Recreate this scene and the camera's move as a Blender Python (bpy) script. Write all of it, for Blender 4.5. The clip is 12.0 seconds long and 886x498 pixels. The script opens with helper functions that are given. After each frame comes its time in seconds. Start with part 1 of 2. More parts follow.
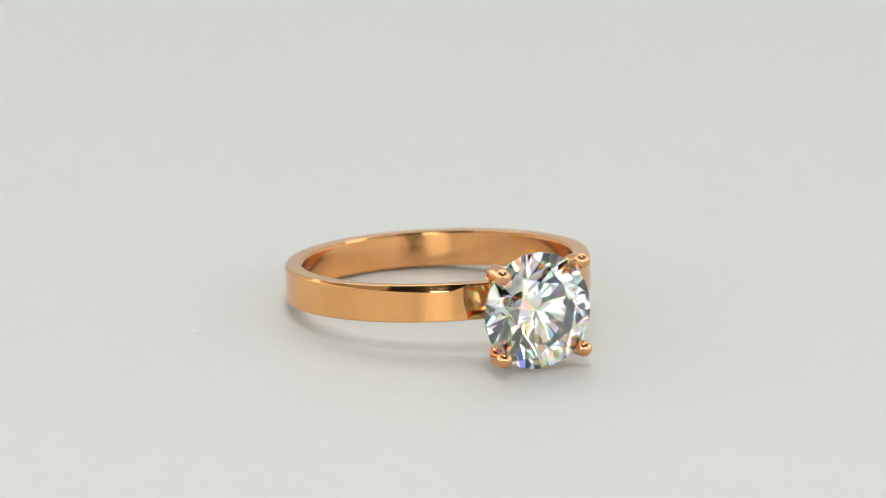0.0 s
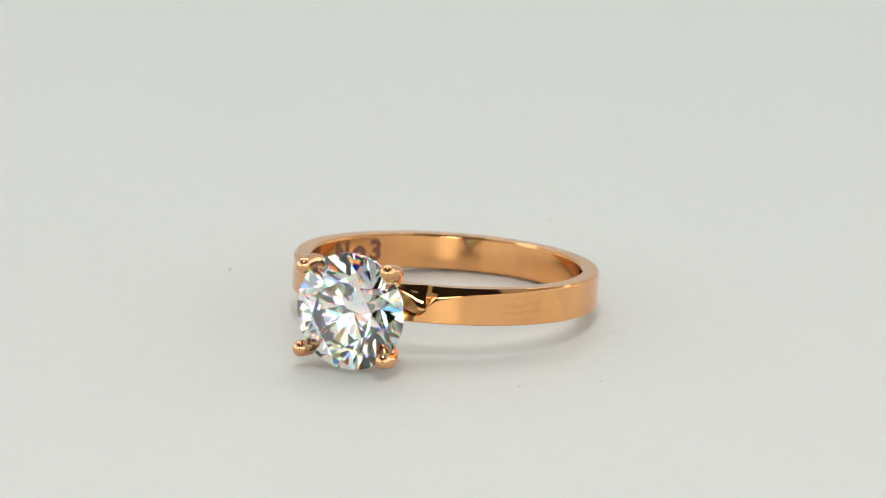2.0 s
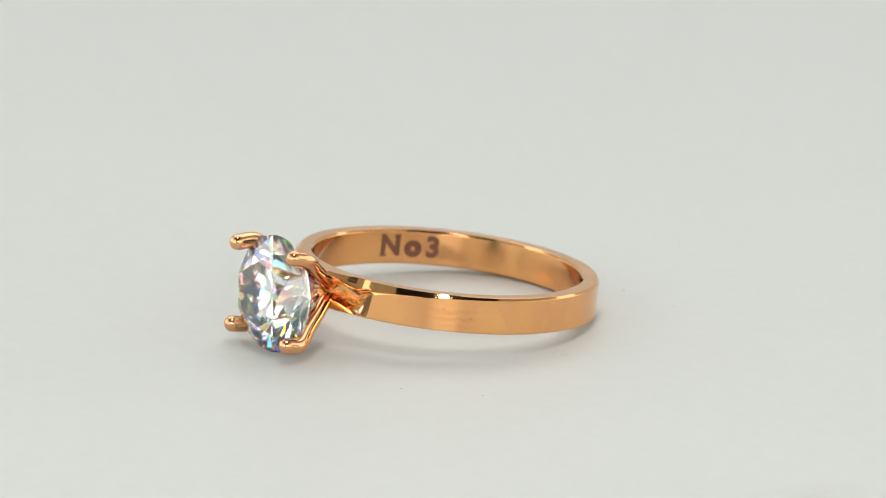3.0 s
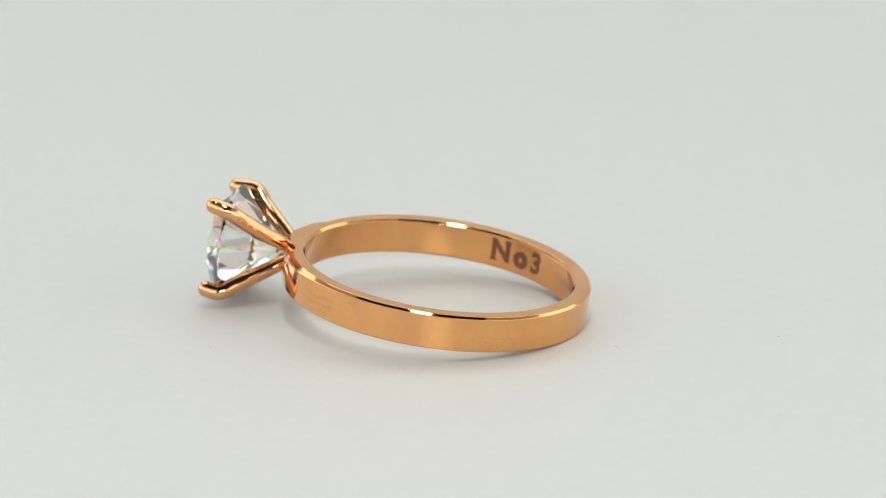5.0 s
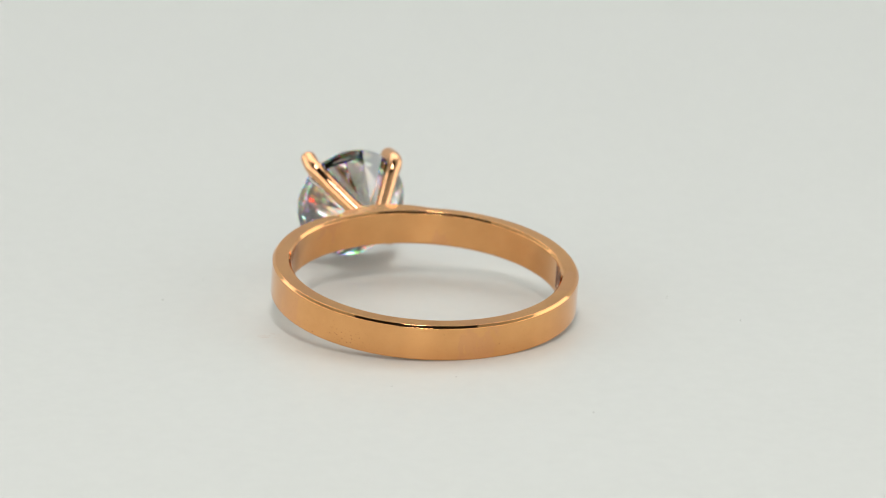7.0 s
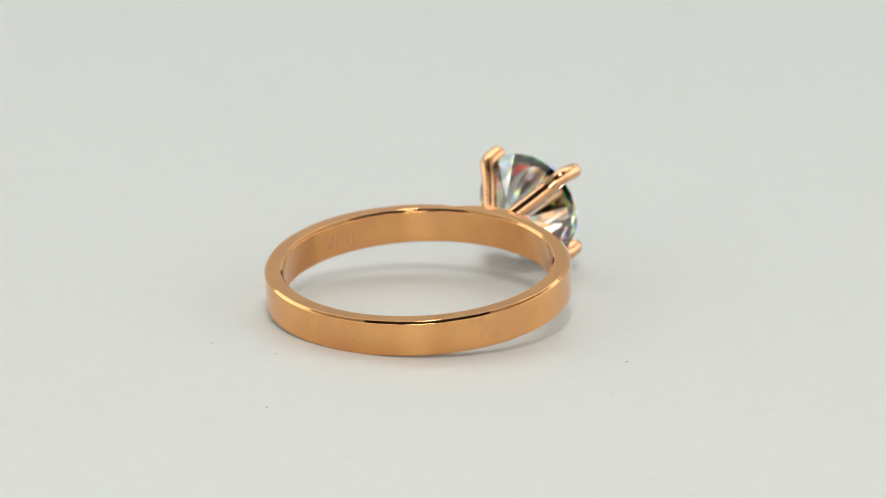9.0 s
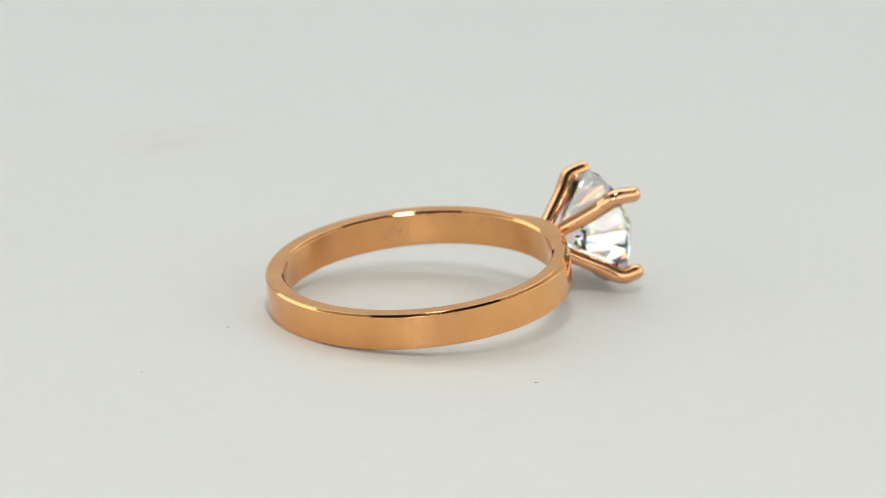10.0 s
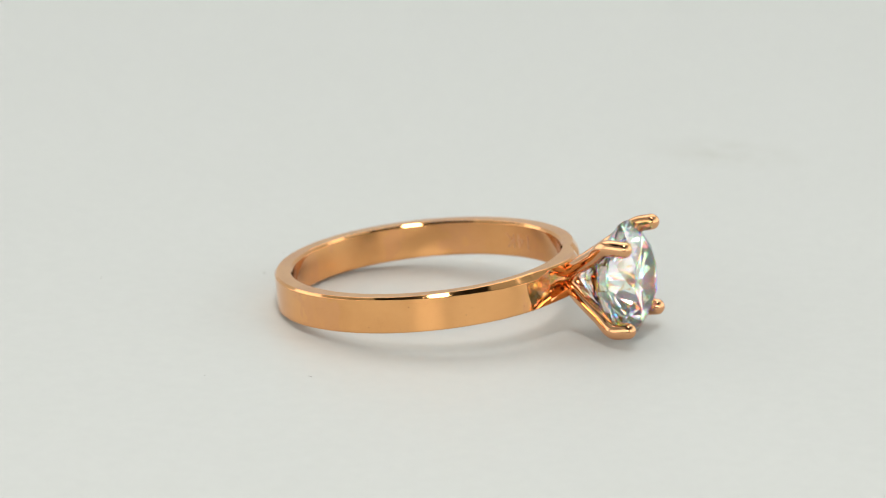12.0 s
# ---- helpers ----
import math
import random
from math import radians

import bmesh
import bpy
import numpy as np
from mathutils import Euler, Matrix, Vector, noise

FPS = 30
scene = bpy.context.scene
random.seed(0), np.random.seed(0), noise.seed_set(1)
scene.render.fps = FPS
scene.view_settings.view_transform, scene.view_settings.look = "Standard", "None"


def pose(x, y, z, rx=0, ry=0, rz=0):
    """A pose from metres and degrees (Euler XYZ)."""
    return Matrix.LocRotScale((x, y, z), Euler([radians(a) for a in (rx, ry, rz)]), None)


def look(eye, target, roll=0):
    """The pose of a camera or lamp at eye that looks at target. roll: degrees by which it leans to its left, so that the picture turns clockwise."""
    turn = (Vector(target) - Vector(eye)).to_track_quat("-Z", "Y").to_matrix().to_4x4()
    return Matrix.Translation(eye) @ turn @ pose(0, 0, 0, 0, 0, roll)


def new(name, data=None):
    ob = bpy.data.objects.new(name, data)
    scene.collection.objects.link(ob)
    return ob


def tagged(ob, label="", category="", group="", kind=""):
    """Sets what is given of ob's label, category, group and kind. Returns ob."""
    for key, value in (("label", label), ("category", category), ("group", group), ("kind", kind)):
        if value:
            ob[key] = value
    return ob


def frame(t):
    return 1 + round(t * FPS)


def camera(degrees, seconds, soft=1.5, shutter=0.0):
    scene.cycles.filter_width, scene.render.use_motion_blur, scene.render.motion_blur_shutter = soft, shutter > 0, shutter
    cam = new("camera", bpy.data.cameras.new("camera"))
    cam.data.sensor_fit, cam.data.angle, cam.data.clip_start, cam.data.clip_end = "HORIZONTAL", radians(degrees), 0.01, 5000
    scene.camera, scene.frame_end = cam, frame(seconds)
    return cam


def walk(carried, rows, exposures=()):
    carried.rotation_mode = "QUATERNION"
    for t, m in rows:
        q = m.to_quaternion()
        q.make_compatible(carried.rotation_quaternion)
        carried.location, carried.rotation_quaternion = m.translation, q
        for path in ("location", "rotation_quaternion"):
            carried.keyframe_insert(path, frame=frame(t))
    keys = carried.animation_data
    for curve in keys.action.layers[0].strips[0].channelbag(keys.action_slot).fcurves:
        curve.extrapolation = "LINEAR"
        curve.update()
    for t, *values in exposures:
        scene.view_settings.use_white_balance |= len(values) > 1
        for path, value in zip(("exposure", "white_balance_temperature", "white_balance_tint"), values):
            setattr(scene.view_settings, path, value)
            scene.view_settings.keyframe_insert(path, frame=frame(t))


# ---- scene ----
# A rose gold solitaire ring on a slowly turning white turntable. Lengths in millimetres where MM is used.
MM = 0.001

# ---- camera: a long macro lens on a stand ----
cam = camera(7.66, 12.0, soft=1.1)
EYE = pose(0, -0.40294, 0.12622, 73.133, 0, -0.095) @ pose(0, 0, 0, 0, 0, 0.966)
walk(cam, [(0.0, EYE), (12.0, EYE)])
cam.data.dof.use_dof = True
cam.data.dof.focus_distance = 0.412
cam.data.dof.aperture_fstop = 62.0

# ---- light ----
scene.view_settings.exposure = -0.02


def area_lamp(name, m, size_x, size_y, power, colour):
    data = bpy.data.lights.new(name, "AREA")
    data.shape, data.size, data.size_y, data.energy, data.color = "RECTANGLE", size_x, size_y, power, colour
    ob = new(name, data)
    ob.matrix_basis = m
    return ob


# a small lamp overhead, one behind the camera, and unseen fill panels added round the turntable
area_lamp("overhead_lamp", look((0.0, -0.13, 0.46), (0, -0.13, 0)), 0.075, 0.13, 0.75, (1.0, 0.99, 0.97))
area_lamp("top_fill", look((0.0, 0.40, 0.60), (0, 0.1, 0)), 0.95, 0.50, 2.75, (0.965, 1.0, 0.995))
area_lamp("front_lamp", look((0.0, -0.55, 0.20), (0, 0, 0)), 0.21, 0.07, 1.0, (1.0, 0.985, 0.90))
# added fill from both sides, to brighten stone, band and table
for side in (-1, 1):
    area_lamp("front_fill", look((side * 0.41, -0.46, 0.20), (0, 0, 0.12)), 0.56, 0.34, 0.92, (1.0, 0.985, 0.93))
    area_lamp("side_fill", look((side * 0.5, 0.12, 0.19), (0, 0.1, 0.15)), 0.58, 0.36, 0.95, (0.975, 1.0, 0.995))

world = bpy.data.worlds.new("dim_room")
scene.world = world
world.use_nodes = True
world.node_tree.nodes["Background"].inputs[0].default_value = (0.5, 0.5, 0.5, 1)
world.node_tree.nodes["Background"].inputs[1].default_value = 0.02


# ---- materials ----
def material(name):
    m = bpy.data.materials.new(name)
    m.use_nodes = True
    nt = m.node_tree
    return m, nt, nt.nodes["Principled BSDF"]


def noise_node(nt, scale, detail=4.0, rough=0.55, stretch=None):
    co = nt.nodes.new("ShaderNodeTexCoord")
    n = nt.nodes.new("ShaderNodeTexNoise")
    n.inputs["Scale"].default_value, n.inputs["Detail"].default_value, n.inputs["Roughness"].default_value = scale, detail, rough
    if stretch:
        mp = nt.nodes.new("ShaderNodeMapping")
        mp.inputs["Scale"].default_value = stretch
        nt.links.new(co.outputs["Object"], mp.inputs["Vector"])
        nt.links.new(mp.outputs["Vector"], n.inputs["Vector"])
    else:
        nt.links.new(co.outputs["Object"], n.inputs["Vector"])
    return n


def ramp(nt, source, stops):
    r = nt.nodes.new("ShaderNodeValToRGB")
    el = r.color_ramp.elements
    el[0].position, el[0].color = stops[0][0], (*stops[0][1], 1)
    el[1].position, el[1].color = stops[-1][0], (*stops[-1][1], 1)
    for pos, col in stops[1:-1]:
        e = el.new(pos)
        e.color = (*col, 1)
    nt.links.new(source, r.inputs["Fac"])
    return r


def blend(nt, kind, fac, a, b):
    m = nt.nodes.new("ShaderNodeMix")
    m.data_type, m.blend_type = "RGBA", kind
    if isinstance(fac, float):
        m.inputs["Factor"].default_value = fac
    else:
        nt.links.new(fac, m.inputs["Factor"])
    nt.links.new(a, m.inputs["A"])
    nt.links.new(b, m.inputs["B"])
    return m.outputs["Result"]


def bump(nt, bsdf, source, strength, distance):
    b = nt.nodes.new("ShaderNodeBump")
    b.inputs["Strength"].default_value, b.inputs["Distance"].default_value = strength, distance
    nt.links.new(source, b.inputs["Height"])
    nt.links.new(b.outputs["Normal"], bsdf.inputs["Normal"])


def gold(name, pits, low, high):
    """Polished rose gold: fingermarks in the gloss, and on the band small dark pits."""
    m, nt, s = material(name)
    s.inputs["Metallic"].default_value = 0.99
    tone = ramp(nt, noise_node(nt, 300.0, 5.0, 0.6).outputs["Fac"], [(0.34, low), (0.6, high)])
    # ragged edges of a dried film on the metal
    film = ramp(nt, noise_node(nt, 170.0, 6.0, 0.62, (1.0, 1.0, 0.6)).outputs["Fac"], [(0.535, (0, 0, 0)), (0.543, (0.8, 0.8, 0.8)), (0.66, (0.1, 0.1, 0.1))])
    pink = nt.nodes.new("ShaderNodeRGB")
    pink.outputs[0].default_value = (0.76, 0.375, 0.172, 1)
    colour = blend(nt, "MIX", film.outputs["Color"], tone.outputs["Color"], pink.outputs[0])
    if pits:
        uv = nt.nodes.new("ShaderNodeTexCoord").outputs["UV"]

        def dots(scale, radius, where):
            v = nt.nodes.new("ShaderNodeTexVoronoi")
            v.voronoi_dimensions = "2D"
            v.inputs["Scale"].default_value, v.inputs["Randomness"].default_value = scale, 1.0
            nt.links.new(uv, v.inputs["Vector"])
            dot = ramp(nt, v.outputs["Distance"], [(radius * 0.6, (1, 1, 1)), (radius, (0, 0, 0))])
            return blend(nt, "MULTIPLY", 1.0, dot.outputs["Color"], where)

        some = ramp(nt, noise_node(nt, 210.0, 2.0).outputs["Fac"], [(0.47, (0, 0, 0)), (0.53, (0.65, 0.65, 0.65))]).outputs["Color"]
        # a cluster of fine pits on the far side of the band
        mp = nt.nodes.new("ShaderNodeMapping")
        mp.inputs["Location"].default_value, mp.inputs["Scale"].default_value = (-21.8 / 1.6, 0.45 / 0.5, 0), (1 / 0.0016, 1 / 0.0005, 1)
        nt.links.new(uv, mp.inputs["Vector"])
        g = nt.nodes.new("ShaderNodeTexGradient")
        g.gradient_type = "SPHERICAL"
        nt.links.new(mp.outputs["Vector"], g.inputs["Vector"])
        few = ramp(nt, g.outputs["Fac"], [(0.0, (0, 0, 0)), (0.3, (0.75, 0.75, 0.75))]).outputs["Color"]
        fac = blend(nt, "ADD", 1.0, dots(520.0, 0.03, some), dots(2600.0, 0.11, few))
        dark = nt.nodes.new("ShaderNodeRGB")
        dark.outputs[0].default_value = (0.24, 0.11, 0.05, 1)
        colour = blend(nt, "MIX", fac, colour, dark.outputs[0])
    nt.links.new(colour, s.inputs["Base Color"])
    gloss = ramp(nt, noise_node(nt, 420.0, 6.0, 0.65).outputs["Fac"], [(0.35, (0.045,) * 3), (0.72, (0.11,) * 3)])
    nt.links.new(gloss.outputs["Color"], s.inputs["Roughness"])
    height = ramp(nt, noise_node(nt, 700.0, 3.0).outputs["Fac"], [(0.0, (0, 0, 0)), (1.0, (0.3, 0.3, 0.3))]).outputs["Color"]
    if pits:
        # a patch of small ripples left by the polishing wheel, low on one shoulder
        co = nt.nodes.new("ShaderNodeTexCoord")
        mp = nt.nodes.new("ShaderNodeMapping")
        mp.inputs["Location"].default_value, mp.inputs["Scale"].default_value = (-9.5 / 2.9, 6.65 / 2.9, 0.15 / 1.4), (1 / 0.0029, 1 / 0.0029, 1 / 0.0014)
        nt.links.new(co.outputs["Object"], mp.inputs["Vector"])
        g = nt.nodes.new("ShaderNodeTexGradient")
        g.gradient_type = "SPHERICAL"
        nt.links.new(mp.outputs["Vector"], g.inputs["Vector"])
        patch = ramp(nt, g.outputs["Fac"], [(0.0, (0, 0, 0)), (0.4, (0.5, 0.5, 0.5))])
        w = nt.nodes.new("ShaderNodeTexWave")
        w.bands_direction = "Z"
        for key, value in (("Scale", 600.0), ("Distortion", 7.0), ("Detail", 3.0), ("Detail Scale", 1.2)):
            w.inputs[key].default_value = value
        nt.links.new(co.outputs["Object"], w.inputs["Vector"])
        ripple = blend(nt, "MULTIPLY", 1.0, patch.outputs["Color"], w.outputs["Color"])
        height = blend(nt, "ADD", 0.45, height, ripple)
        rust = nt.nodes.new("ShaderNodeRGB")
        rust.outputs[0].default_value = (0.62, 0.27, 0.11, 1)
        nt.links.new(blend(nt, "MIX", ripple, colour, rust.outputs[0]), s.inputs["Base Color"])
    bump(nt, s, height, 0.35, 0.00005)
    return m


def gem(name, bands):
    """Clear stone; bands are (colour, index of refraction), whose colours add up to white: several of them split the light."""
    m = bpy.data.materials.new(name)
    m.use_nodes = True
    nt = m.node_tree
    nt.nodes.clear()
    out = nt.nodes.new("ShaderNodeOutputMaterial")
    total = None
    for colour, ior in bands:
        g = nt.nodes.new("ShaderNodeBsdfGlass")
        g.inputs["Color"].default_value, g.inputs["IOR"].default_value, g.inputs["Roughness"].default_value = (*colour, 1), ior, 0.0
        if total is None:
            total = g.outputs[0]
        else:
            add = nt.nodes.new("ShaderNodeAddShader")
            nt.links.new(total, add.inputs[0])
            nt.links.new(g.outputs[0], add.inputs[1])
            total = add.outputs[0]
    nt.links.new(total, out.inputs["Surface"])
    return m


def white_disc():
    m, nt, s = material("white_satin_plastic")
    fine = ramp(nt, noise_node(nt, 900.0, 5.0).outputs["Fac"], [(0.3, (0.507, 0.514, 0.496)), (0.7, (0.523, 0.530, 0.511))])
    broad = ramp(nt, noise_node(nt, 55.0, 4.0, 0.6).outputs["Fac"], [(0.3, (0.992, 0.992, 0.991)), (0.65, (1, 1, 1))])
    colour = blend(nt, "MULTIPLY", 1.0, fine.outputs["Color"], broad.outputs["Color"])
    # one long faint grey scuff, far out on the disc
    co = nt.nodes.new("ShaderNodeTexCoord")
    mp = nt.nodes.new("ShaderNodeMapping")
    mp.inputs["Location"].default_value, mp.inputs["Scale"].default_value = (-42.7 / 4.0, 5.0 / 6.5, 0), (1 / 0.004, 1 / 0.0065, 1)
    nt.links.new(co.outputs["Object"], mp.inputs["Vector"])
    g = nt.nodes.new("ShaderNodeTexGradient")
    g.gradient_type = "SPHERICAL"
    nt.links.new(mp.outputs["Vector"], g.inputs["Vector"])
    spot = ramp(nt, g.outputs["Fac"], [(0.0, (0, 0, 0)), (0.8, (1, 1, 1))])
    cloud = ramp(nt, noise_node(nt, 330.0, 5.0, 0.65).outputs["Fac"], [(0.38, (0, 0, 0)), (0.66, (0.42, 0.42, 0.42))])
    smear = blend(nt, "MULTIPLY", 1.0, spot.outputs["Color"], cloud.outputs["Color"])
    grey = nt.nodes.new("ShaderNodeRGB")
    grey.outputs[0].default_value = (0.36, 0.355, 0.30, 1)
    colour = blend(nt, "MIX", smear, colour, grey.outputs[0])
    # a small brownish smudge beside the ring
    mp = nt.nodes.new("ShaderNodeMapping")
    mp.inputs["Location"].default_value, mp.inputs["Scale"].default_value = (-11.55 / 0.9, -1.48 / 0.7, 0), (1 / 0.0009, 1 / 0.0007, 1)
    nt.links.new(co.outputs["Object"], mp.inputs["Vector"])
    g = nt.nodes.new("ShaderNodeTexGradient")
    g.gradient_type = "SPHERICAL"
    nt.links.new(mp.outputs["Vector"], g.inputs["Vector"])
    crumbs = ramp(nt, noise_node(nt, 2600.0, 4.0, 0.6).outputs["Fac"], [(0.50, (0, 0, 0)), (0.66, (0.6, 0.6, 0.6))])
    smear = blend(nt, "MULTIPLY", 1.0, g.outputs["Color"], crumbs.outputs["Color"])
    brown = nt.nodes.new("ShaderNodeRGB")
    brown.outputs[0].default_value = (0.42, 0.28, 0.19, 1)
    colour = blend(nt, "MIX", smear, colour, brown.outputs[0])
    nt.links.new(colour, s.inputs["Base Color"])
    s.inputs["Roughness"].default_value = 0.48
    s.inputs["Specular IOR Level"].default_value = 0.45
    bump(nt, s, noise_node(nt, 1500.0, 3.0).outputs["Fac"], 0.12, 0.00003)
    return m


def matt(name, a, b, scale, rough):
    m, nt, s = material(name)
    nt.links.new(ramp(nt, noise_node(nt, scale).outputs["Fac"], [(0.3, a), (0.7, b)]).outputs["Color"], s.inputs["Base Color"])
    s.inputs["Roughness"].default_value = rough
    return m


GOLD = gold("rose_gold_band", True, (0.75, 0.372, 0.145), (0.83, 0.426, 0.170))
GOLD_PLAIN = gold("rose_gold_polished", False, (0.71, 0.37, 0.185), (0.78, 0.42, 0.22))
GEM_CROWN = gem("clear_stone_crown", (((0.40, 0.40, 0.40), 2.64), ((0.43, 0.01, 0.0), 2.565), ((0.16, 0.32, 0.0), 2.61),
                                      ((0.01, 0.26, 0.19), 2.665), ((0.0, 0.01, 0.41), 2.725)))
GEM_PAVILION = gem("clear_stone_pavilion", (((1, 1, 1), 2.64),))
DISC = white_disc()
PAPER = matt("white_paper", (0.64, 0.645, 0.63), (0.67, 0.675, 0.66), 30.0, 0.9)
WALL = matt("dim_wall_paint", (0.045, 0.045, 0.045), (0.065, 0.065, 0.06), 6.0, 0.8)
ENGRAVED = matt("blackened_engraving", (0.10, 0.035, 0.015), (0.17, 0.06, 0.025), 900.0, 0.55)
STAMP = matt("worn_stamp", (0.40, 0.19, 0.085), (0.55, 0.28, 0.13), 900.0, 0.4)
DUST = matt("grey_lint", (0.20, 0.19, 0.17), (0.32, 0.31, 0.29), 900.0, 0.9)


# ---- mesh helpers ----
def part(name, bm, mat, parent=None, label="", smooth=False):
    """One mesh object from a bmesh, under its thing."""
    me = bpy.data.meshes.new(name)
    bmesh.ops.recalc_face_normals(bm, faces=bm.faces)
    if smooth:
        for f in bm.faces:
            f.smooth = True
        for e in bm.edges:
            e.smooth = e.calc_face_angle(0.0) < radians(47)
    bm.to_mesh(me)
    bm.free()
    me.materials.append(mat)
    ob = new(name, me)
    ob.parent = parent
    return tagged(ob, label)


def box(bm, x0, x1, y0, y1, z0, z1):
    vs = [bm.verts.new((x, y, z)) for x in (x0, x1) for y in (y0, y1) for z in (z0, z1)]
    for q in ((0, 1, 3, 2), (4, 6, 7, 5), (0, 4, 5, 1), (2, 3, 7, 6), (0, 2, 6, 4), (1, 5, 7, 3)):
        bm.faces.new([vs[i] for i in q])


def lathe(bm, profile, steps):
    """Turn a closed or open profile of (radius, height) round the z axis."""
    rings = []
    for r, z in profile:
        if r < 1e-9:
            rings.append([bm.verts.new((0, 0, z))] * steps)
        else:
            rings.append([bm.verts.new((r * math.cos(2 * math.pi * i / steps), r * math.sin(2 * math.pi * i / steps), z)) for i in range(steps)])
    for a, b in zip(rings, rings[1:]):
        for i in range(steps):
            j = (i + 1) % steps
            vs = []
            for v in (a[i], a[j], b[j], b[i]):
                if v not in vs:
                    vs.append(v)
            if len(vs) > 2:
                bm.faces.new(vs)


def smooth_path(points, per=10):
    """Catmull-Rom through points of (x, y, z, radius)."""
    p = [np.array(q, float) for q in points]
    p = [2 * p[0] - p[1]] + p + [2 * p[-1] - p[-2]]
    out = []
    for i in range(1, len(p) - 2):
        for k in range(per):
            u = k / per
            out.append(0.5 * (2 * p[i] + (p[i + 1] - p[i - 1]) * u + (2 * p[i - 1] - 5 * p[i] + 4 * p[i + 1] - p[i + 2]) * u * u
                              + (3 * p[i] - p[i - 1] - 3 * p[i + 1] + p[i + 2]) * u ** 3))
    out.append(p[-2])
    return out


def tube(bm, points, sides=20):
    """A round wire along points of (x, y, z, radius), closed by domes."""
    pts = [Vector(q[:3]) for q in points]
    rad = [float(q[3]) for q in points]
    head = [(pts[0] + (pts[0] - pts[1]).normalized() * rad[0] * math.sin(a), rad[0] * math.cos(a)) for a in (1.45, 1.1, 0.75, 0.38)]
    tail = [(pts[-1] + (pts[-1] - pts[-2]).normalized() * rad[-1] * math.sin(a), rad[-1] * math.cos(a)) for a in (0.38, 0.75, 1.1, 1.45)]
    chain = head + list(zip(pts, rad)) + tail
    side = None
    rings = []
    for i, (c, r) in enumerate(chain):
        way = (chain[min(i + 1, len(chain) - 1)][0] - chain[max(i - 1, 0)][0]).normalized()
        if side is None:
            side = way.orthogonal().normalized()
        side = (side - way * side.dot(way)).normalized()
        up = way.cross(side)
        rings.append([bm.verts.new(c + (side * math.cos(2 * math.pi * k / sides) + up * math.sin(2 * math.pi * k / sides)) * r) for k in range(sides)])
    for a, b in zip(rings, rings[1:]):
        for k in range(sides):
            bm.faces.new((a[k], a[(k + 1) % sides], b[(k + 1) % sides], b[k]))
    bm.faces.new(rings[0])
    bm.faces.new(rings[-1])


# ---- the setting: room, table, paper screens ----
def room():
    for name, b in (("wall_north", (-1.6, 1.6, 1.5, 1.6, -0.75, 1.75)), ("wall_south", (-1.6, 1.6, -1.6, -1.5, -0.75, 1.75)),
                    ("wall_east", (1.5, 1.6, -1.5, 1.5, -0.75, 1.75)), ("wall_west", (-1.6, -1.5, -1.5, 1.5, -0.75, 1.75)),
                    ("floor", (-1.6, 1.6, -1.6, 1.6, -0.85, -0.75)), ("ceiling", (-1.6, 1.6, -1.6, 1.6, 1.75, 1.85))):
        bm = bmesh.new()
        box(bm, *b)
        tagged(part(name, bm, WALL), "plain dim grey painted room surface", "wall", kind="structure")
    bm = bmesh.new()
    box(bm, -0.8, 0.8, -0.8, 0.8, -0.75, -0.02)
    bmesh.ops.bevel(bm, geom=bm.edges[:], offset=0.004, segments=2, affect="EDGES")
    tagged(part("plinth", bm, PAPER), "plain white table block under the turntable", "table", kind="structure")
    # a white tent of paper: a sweep that leaves a gap for the camera, and a roof with a slot towards the front
    bm = bmesh.new()
    rows = []
    for k in range(65):
        a = radians(-70 + 320 * k / 64)
        x, y = 0.72 * math.cos(a), 0.72 * math.sin(a)
        inner = min(0.97, max(0.22, 0.52 / max(0.01, abs(x)))) if y < 0 else 0.22 + 0.20 * max(0.0, 1 - y / 0.2)
        rise = 0.80 + 0.15 * (1 - inner)
        rows.append([bm.verts.new((x * s, y * s, z)) for s, z in ((1, -0.02), (1, 0.80), (inner, rise), (inner, rise + 0.006), (1.008, 0.806), (1.008, -0.02))])
    for a, b in zip(rows, rows[1:]):
        for i in range(6):
            j = (i + 1) % 6
            bm.faces.new((a[i], a[j], b[j], b[i]))
    bm.faces.new(rows[0])
    bm.faces.new(rows[-1])
    tagged(part("backdrop", bm, PAPER, smooth=True), "white paper light tent standing on the table", "backdrop", kind="structure")


def turntable():
    table = new("turntable")
    table.empty_display_size = 0.05
    tagged(table, "round white satin plastic turntable, slowly turning", "turntable")
    R = 0.16
    bm = bmesh.new()
    lathe(bm, [(0, -0.012), (R - 0.002, -0.012), (R - 0.0006, -0.0114), (R, -0.010), (R, -0.002), (R - 0.0006, -0.0006), (R - 0.002, -0.00016), (0, -0.00016)], 128)
    part("platter", bm, DISC, table, smooth=True)
    bm = bmesh.new()
    lathe(bm, [(0, -0.0198), (0.060, -0.0198), (0.061, -0.0188), (0.061, -0.0125), (0.060, -0.0121), (0, -0.0121)], 96)
    part("base", bm, PAPER, table, "low round white base", smooth=True)
    return table


# ---- the ring ----
R_OUT, R_IN, HALF = 9.75, 8.60, 1.155      # radii and half the width of the band
CUTS = radians(18.4), radians(16.0)        # where the hollows on the two sides of the setting begin


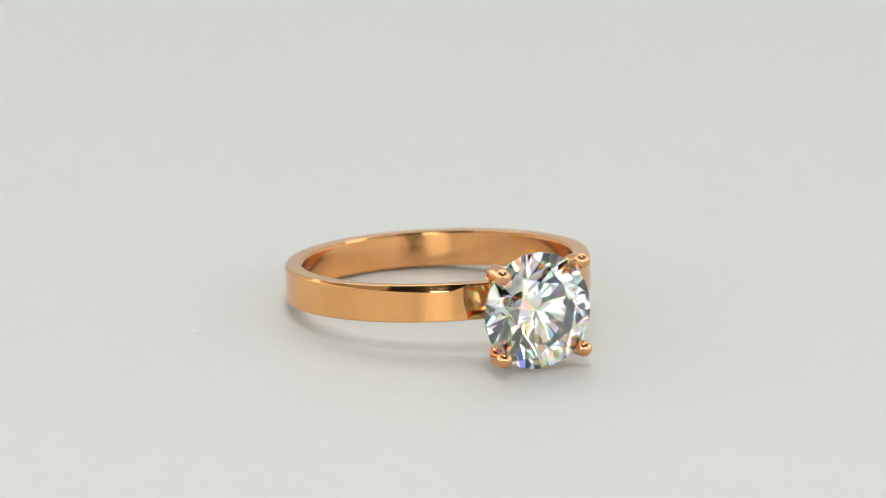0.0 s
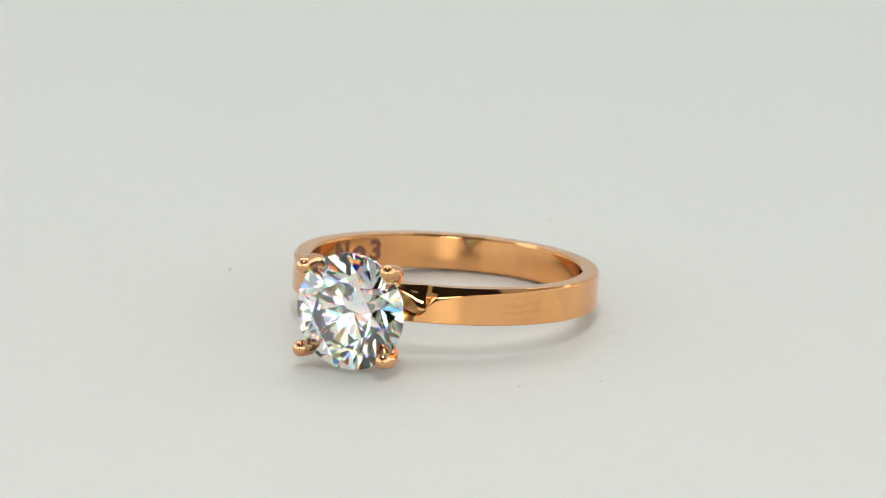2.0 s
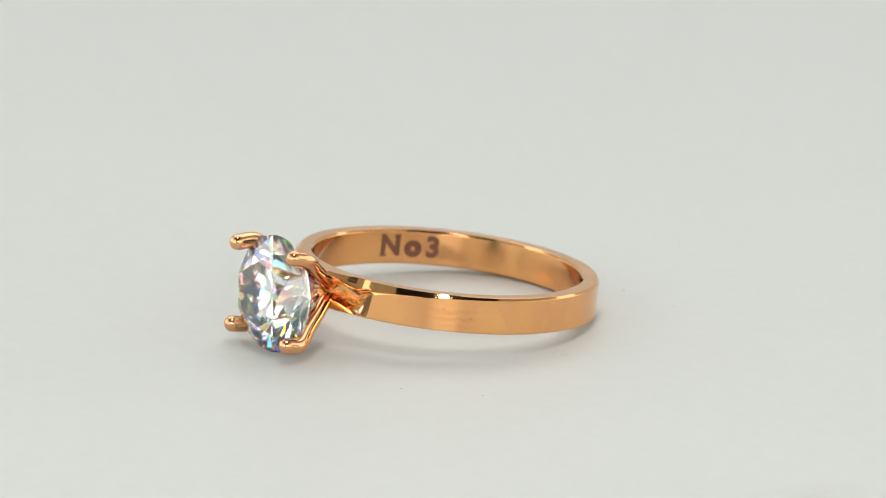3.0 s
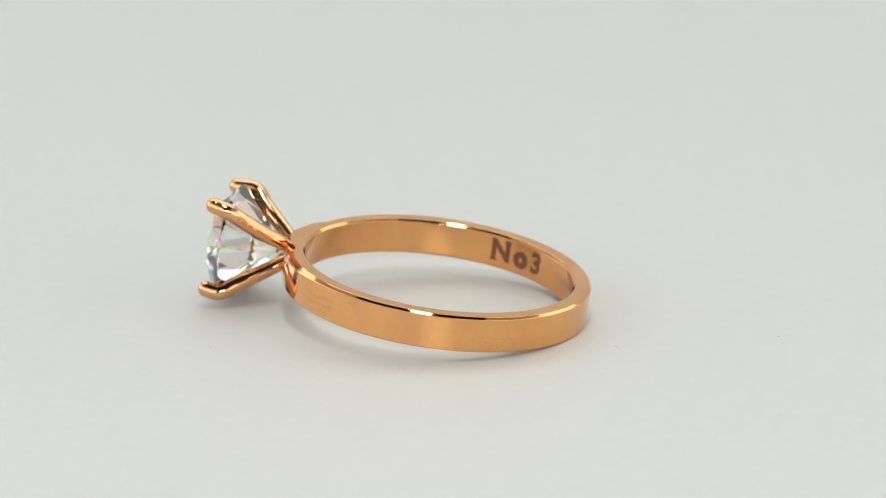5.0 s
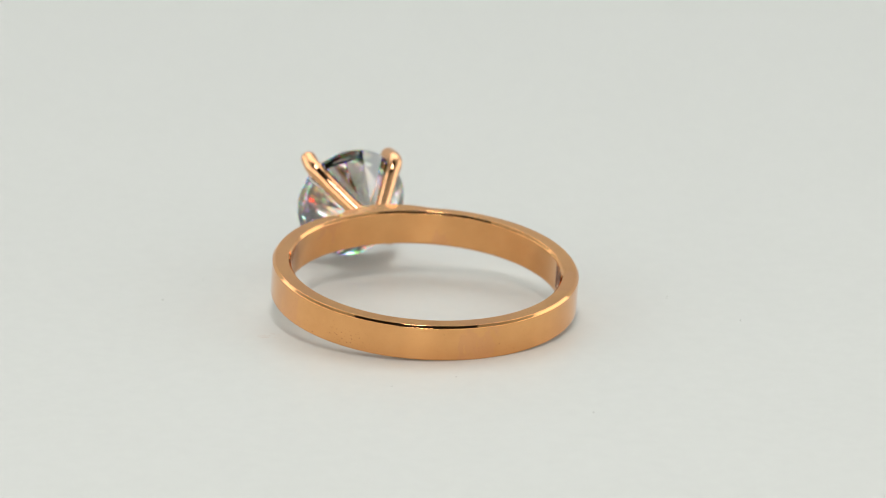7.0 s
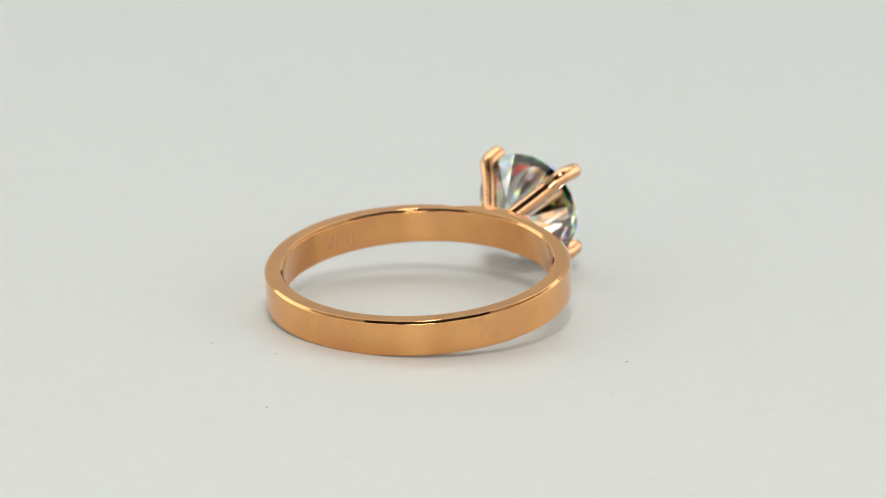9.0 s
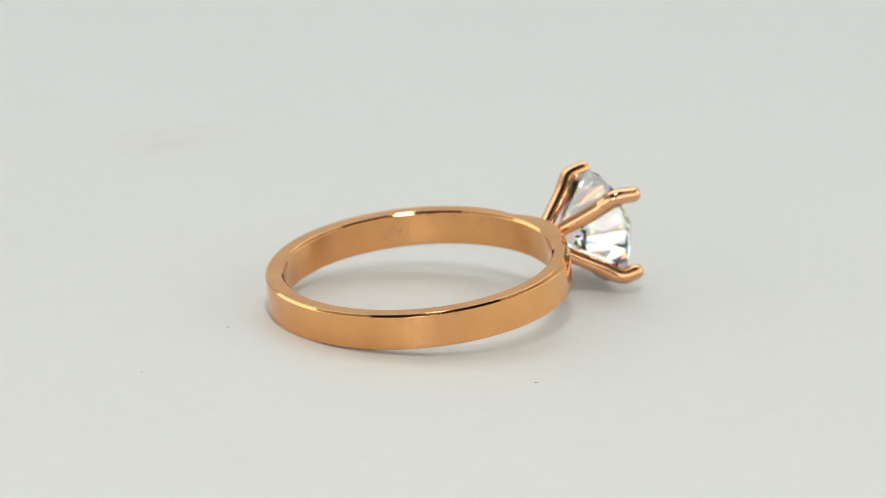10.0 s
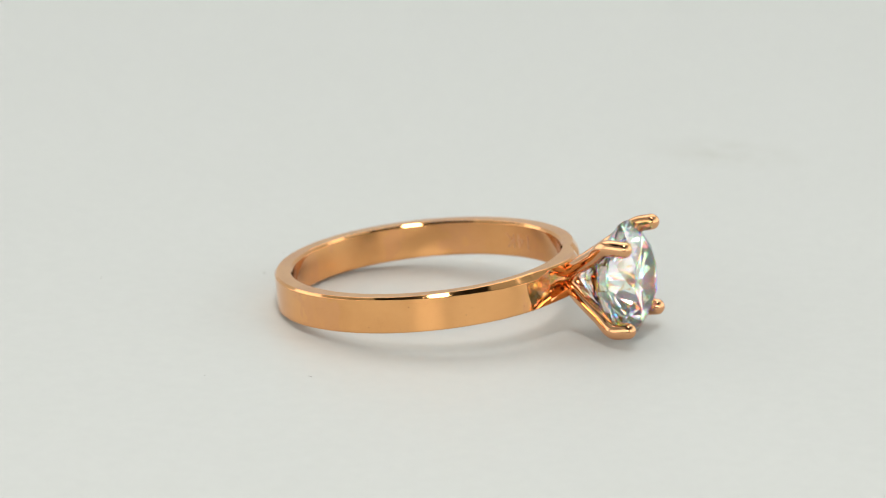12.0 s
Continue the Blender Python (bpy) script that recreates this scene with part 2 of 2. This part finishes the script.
def band_mesh():
    """Flat band with rounded edges. At the setting it swells outwards, and on each side a hollow that narrows towards the stone is cut into its outer face."""
    bm = bmesh.new()
    c, v, g = 0.08, 0.15, 0.015
    turn = 2 * math.pi
    near = [[cut * k / 10 for k in range(1, 10)] + [cut - 0.001, cut + 0.001, cut + 0.012] for cut in CUTS]
    angles = sorted(set([0.0] + [0.36 + (turn - 0.72) * i / 230 for i in range(231)] + near[0] + [turn - a for a in near[1]]))
    rings = []
    for a in angles:
        d = min(a, turn - a)
        cut = CUTS[0] if a < math.pi else CUTS[1]
        # the top outer edge is rounded wider towards the setting, most on one side
        k = max(0.0, 1 - d / radians(85))
        e = max(0.0, min(1.0, (radians(62) - d) / radians(36))) * min(1.0, d / cut) if a < math.pi else 0.0
        w = 0.15 + (0.12 if a < math.pi else 0.36) * k * k * (3 - 2 * k) + 0.22 * e * e * (3 - 2 * e)
        near_cut = max(0.6 if a < math.pi else 0.0, min(1.0, (d - cut) / radians(7)))
        w = 0.10 + (w - 0.10) * near_cut
        out, floor, half = R_OUT, R_OUT, 0.70
        if d < cut:
            q = d / cut
            out = R_OUT + 0.32 * (1 - q) ** 1.3
            half = 0.06 + 0.92 * q ** 0.85
            floor = out - 0.45 * min(1.0, half / 0.35)
        # on one side the outer face rolls inwards above, ever deeper towards the hollow
        roll = 0.0
        if a < math.pi:
            roll = max(0.0, 1 - (d - cut) / radians(19)) ** 3 if d > cut else min(1.0, d / cut / 0.85) ** 3
        deep, fall = 0.01 + 1.05 * roll, 0.34 * roll
        h, w = w, w * (1 - 0.40 * min(1.0, 1.6 * e))
        crest = out - fall
        top = min(half, HALF - h - deep - 0.04)
        # on that side the hollow ends in a slant, farther out at the top
        low = -half
        if a < math.pi and d < cut:
            q = max(0.0, d / cut - 0.7) / 0.3
            low += (top - 0.15 + half) * q * q
        mid, gap = (top + low) / 2, (top - low) / 2
        prof = [(R_IN + v + g, -HALF), (out - c - g, -HALF), (out - c, -HALF), (out - 0.3 * c, -HALF + 0.3 * c), (out, -HALF + c), (out, -HALF + c + g),
                (out, low), (floor, mid - 0.72 * gap), (floor - 0.05 * (out - floor), mid), (floor, mid + 0.72 * gap), (out, top),
                (out, HALF - h - deep - g)] + [(out - fall * u * u, HALF - h - deep * (1 - u)) for u in (0, 0.25, 0.5, 0.75, 0.97, 1)] + [
                (crest - 0.13 * w, HALF - 0.87 * h), (crest - 0.87 * w, HALF - 0.13 * h), (crest - w, HALF), (crest - w - g, HALF),
                (R_IN + v + g, HALF), (R_IN + v, HALF), (R_IN + 0.85 * v, HALF - 0.15 * v), (R_IN + 0.15 * v, HALF - 0.85 * v), (R_IN, HALF - v), (R_IN, HALF - v - g), (R_IN, -HALF + v + g),
                (R_IN, -HALF + v), (R_IN + 0.293 * v, -HALF + 0.293 * v), (R_IN + v, -HALF)]
        rings.append([bm.verts.new((r * MM * math.sin(a), -r * MM * math.cos(a), z * MM)) for r, z in prof])
    n = len(rings[0])
    for a, b in zip(rings, rings[1:] + rings[:1]):
        for i in range(n):
            bm.faces.new((a[i], a[(i + 1) % n], b[(i + 1) % n], b[i]))
    # lay the surface out flat for its wear: length round the band and height, the inside moved away
    uv = bm.loops.layers.uv.new("wear")
    for f in bm.faces:
        m = f.calc_center_median()
        inside = m.xy.length < (R_IN + 0.3) * MM
        mid = math.atan2(m.x, -m.y)
        for l in f.loops:
            a = math.atan2(l.vert.co.x, -l.vert.co.y)
            a += turn * round((mid - a) / turn)
            l[uv].uv = (0.5, 0.5) if inside else (a * R_OUT * MM, l.vert.co.z + R_OUT * MM - l.vert.co.xy.length)
    return bm


def prong_mesh(s, u, tip):
    """One claw: it leaves the band under the stone and runs outwards to its rounded tip."""
    x, y, z = tip
    bm = bmesh.new()
    tube(bm, [tuple(q) for q in smooth_path([
        (s * 0.50, 9.35, u * 0.50 - 0.06, 0.40),
        (s * 0.68, 10.0, u * 0.60 - 0.10, 0.45),
        (s * 1.35, 11.1, u * 1.24 - 0.16, 0.49),
        (s * 2.15, 12.4, u * 2.03 - 0.18, 0.51),
        (s * 2.78, 13.35, u * 2.68 - 0.16, 0.52),
        (x, y, z, 0.52)])])
    for v in bm.verts:
        v.co = Vector((v.co.x, -v.co.y, v.co.z)) * MM
    return bm


def stone_mesh(radius):
    """Round brilliant: a drum cut by the planes of its facets, table upwards."""
    bm = bmesh.new()
    g = 0.03
    lathe(bm, [(0, -1.2), (1, -1.2), (1, 0.6), (0, 0.6)], 64)
    bmesh.ops.remove_doubles(bm, verts=bm.verts, dist=1e-7)

    def at(r, az, z):
        return Vector((r * math.cos(radians(az)), r * math.sin(radians(az)), z))

    def cut(p, q, s):
        n = (q - p).cross(s - p).normalized()
        if n.dot(p) < 0:
            n.negate()
        res = bmesh.ops.bisect_plane(bm, geom=bm.verts[:] + bm.edges[:] + bm.faces[:], dist=1e-6, plane_co=p, plane_no=n, clear_outer=True)
        edges = [e for e in res["geom_cut"] if isinstance(e, bmesh.types.BMEdge)]
        if len(edges) > 2:
            bmesh.ops.contextual_create(bm, geom=edges)

    tc, tp = math.tan(radians(34.5)), math.tan(radians(40.9))
    table = g + (1 - 0.56) * tc
    cut(at(0.1, 0, table), at(0.1, 120, table), at(0.1, 240, table))
    for k in range(8):
        a = 45 * k
        cut(at(1, a, g), at(1, a, g) + at(1, a + 90, 0), at(0.56, a, table))
        cut(at(1, a, -g), at(1, a, -g) + at(1, a + 90, 0), Vector((0, 0, -g - tp)))
        star = at(0.755, a + 22.5, g + (1 - 0.755 * math.cos(radians(22.5))) * tc)
        cut(at(0.56, a, table), at(0.56, a + 45, table), star)
        low = at(0.22, a + 22.5, -g - (1 - 0.22 * math.cos(radians(22.5))) * tp)
        for b in (a, a + 45):
            cut(at(1, b, g), at(1, a + 22.5, g), star)
            cut(at(1, b, -g), at(1, a + 22.5, -g), low)
    bmesh.ops.dissolve_limit(bm, angle_limit=radians(0.4), verts=bm.verts, edges=bm.edges)
    for f in bm.faces:
        f.material_index = 1 if f.calc_center_median().z < -0.9 * g else 0
    turn = Matrix.Rotation(radians(90), 4, "X") @ Matrix.Rotation(radians(9), 4, "Z")   # the table faces -y
    bmesh.ops.transform(bm, matrix=turn @ Matrix.Scale(radius * MM, 4), verts=bm.verts)
    return bm


def text_on_band(name, letters, flip, mat, parent, label, fat, serifs=()):
    """Letters laid on the inside of the band, each at an angle (degrees) from the setting; serifs are small bars (x, y, half width)."""
    bm = bmesh.new()
    r = R_IN - 0.012

    def lay(verts, middle, height):
        for v in verts:
            x, z = (-v.co.x, -v.co.y) if flip else (v.co.x, v.co.y)
            a = radians(middle) - x / r
            v.co = Vector((r * math.sin(a), -r * math.cos(a), z + height)) * MM

    for letter, size, middle, height in letters:
        data = bpy.data.curves.new(name, "FONT")
        data.body, data.size, data.align_x, data.align_y, data.offset, data.resolution_u = letter, size, "CENTER", "CENTER", fat * (1.6 if letter == "o" else 1.0), 4
        tmp = new(name, data)
        me = bpy.data.meshes.new_from_object(tmp.evaluated_get(bpy.context.evaluated_depsgraph_get()))
        bpy.data.objects.remove(tmp)
        old = set(bm.verts)
        bm.from_mesh(me)
        if letter == "N":
            for x, y, h in serifs:
                bm.faces.new([bm.verts.new((x + p * h, y + q * 0.055, 0)) for p, q in ((-1, -1), (1, -1), (1, 1), (-1, 1))])
        mine = [v for v in bm.verts if v not in old]
        lay(mine, middle, height)
    bmesh.ops.triangulate(bm, faces=bm.faces)
    return part(name, bm, mat, parent, label)


def engagement_ring():
    ring = new("engagement_ring")
    ring.empty_display_size = 0.01
    tagged(ring, "polished rose gold solitaire ring with round clear stone on turntable", "ring")
    band = part("band", band_mesh(), GOLD, ring, "flat polished rose gold band", smooth=True)
    for s, u, tip in ((-1, 1, (-2.88, 14.65, 2.46)), (1, 1, (2.78, 14.45, 2.75)), (-1, -1, (-2.87, 14.42, -2.82)), (1, -1, (2.77, 14.30, -2.84))):
        part("prong", prong_mesh(s, u, tip), GOLD_PLAIN, ring, "rounded rose gold claw", smooth=True)
    stone = part("gemstone", stone_mesh(3.67), GEM_CROWN, ring, "clear round brilliant-cut stone with coloured sparkle")
    stone.data.materials.append(GEM_PAVILION)
    stone.location = (0, -13.6 * MM, -0.2 * MM)
    text_on_band("engraving", (("N", 1.85, -103.0, 0.06), ("o", 1.9, -113.4, 0.04), ("3", 1.85, -122.2, 0.02)), False, ENGRAVED, band, "dark engraved letters", 0.08,
                 ((-0.47, 0.64, 0.24), (0.47, 0.64, 0.24), (-0.47, -0.64, 0.24)))
    text_on_band("hallmark", (("1", 1.35, 62.8, 0.0), ("4", 1.35, 67.5, 0.0), ("K", 1.35, 73.0, 0.0)), True, STAMP, band, "small worn stamp", 0.0)
    return ring


def lint(points):
    """Tiny bits of dust that lie on the turntable."""
    rnd = random.Random(4)
    bm = bmesh.new()
    for x, y, size in points:
        a = rnd.uniform(0, math.pi)
        w = [(x + size * k * math.cos(a + 0.3 * k), y + size * k * math.sin(a + 0.3 * k), 0.016, 0.016) for k in (-1, 0, 1)]
        tube(bm, w, 5)
    bmesh.ops.scale(bm, vec=(MM, MM, MM), verts=bm.verts)
    bmesh.ops.translate(bm, vec=(0, 0, -0.00016), verts=bm.verts)
    return tagged(part("dust", bm, DUST), "few tiny dark lint specks lying on the turntable", "dust", kind="stuff")


room()
TABLE = turntable()
RING = engagement_ring()
LINT = lint([(11.53, -11.16, 0.05), (15.45, -7.8, 0.05), (-15.5, 1.9, 0.13), (-2.0, 22.2, 0.07), (7.86, 13.5, 0.04), (3.4, 13.0, 0.09), (-18.05, 7.93, 0.03)])


# ---- what moves ----
def motions():
    """The turntable goes round clockwise at a steady pace and carries the ring, which leans on its claws."""
    lie = pose(0.000705, 0.000541, 0.002127) @ pose(0, 0, 0, 0, -0.25, 0) @ pose(0, 0, 0, -6.847, 0, 0)
    times = [0.5 * k for k in range(25)]
    turns = [(t, pose(0, 0, 0, 0, 0, -1.903 - 26.554 * (t - 1.1))) for t in times]
    walk(TABLE, turns)
    walk(LINT, turns)
    walk(RING, [(t, m @ lie) for t, m in turns])


motions()
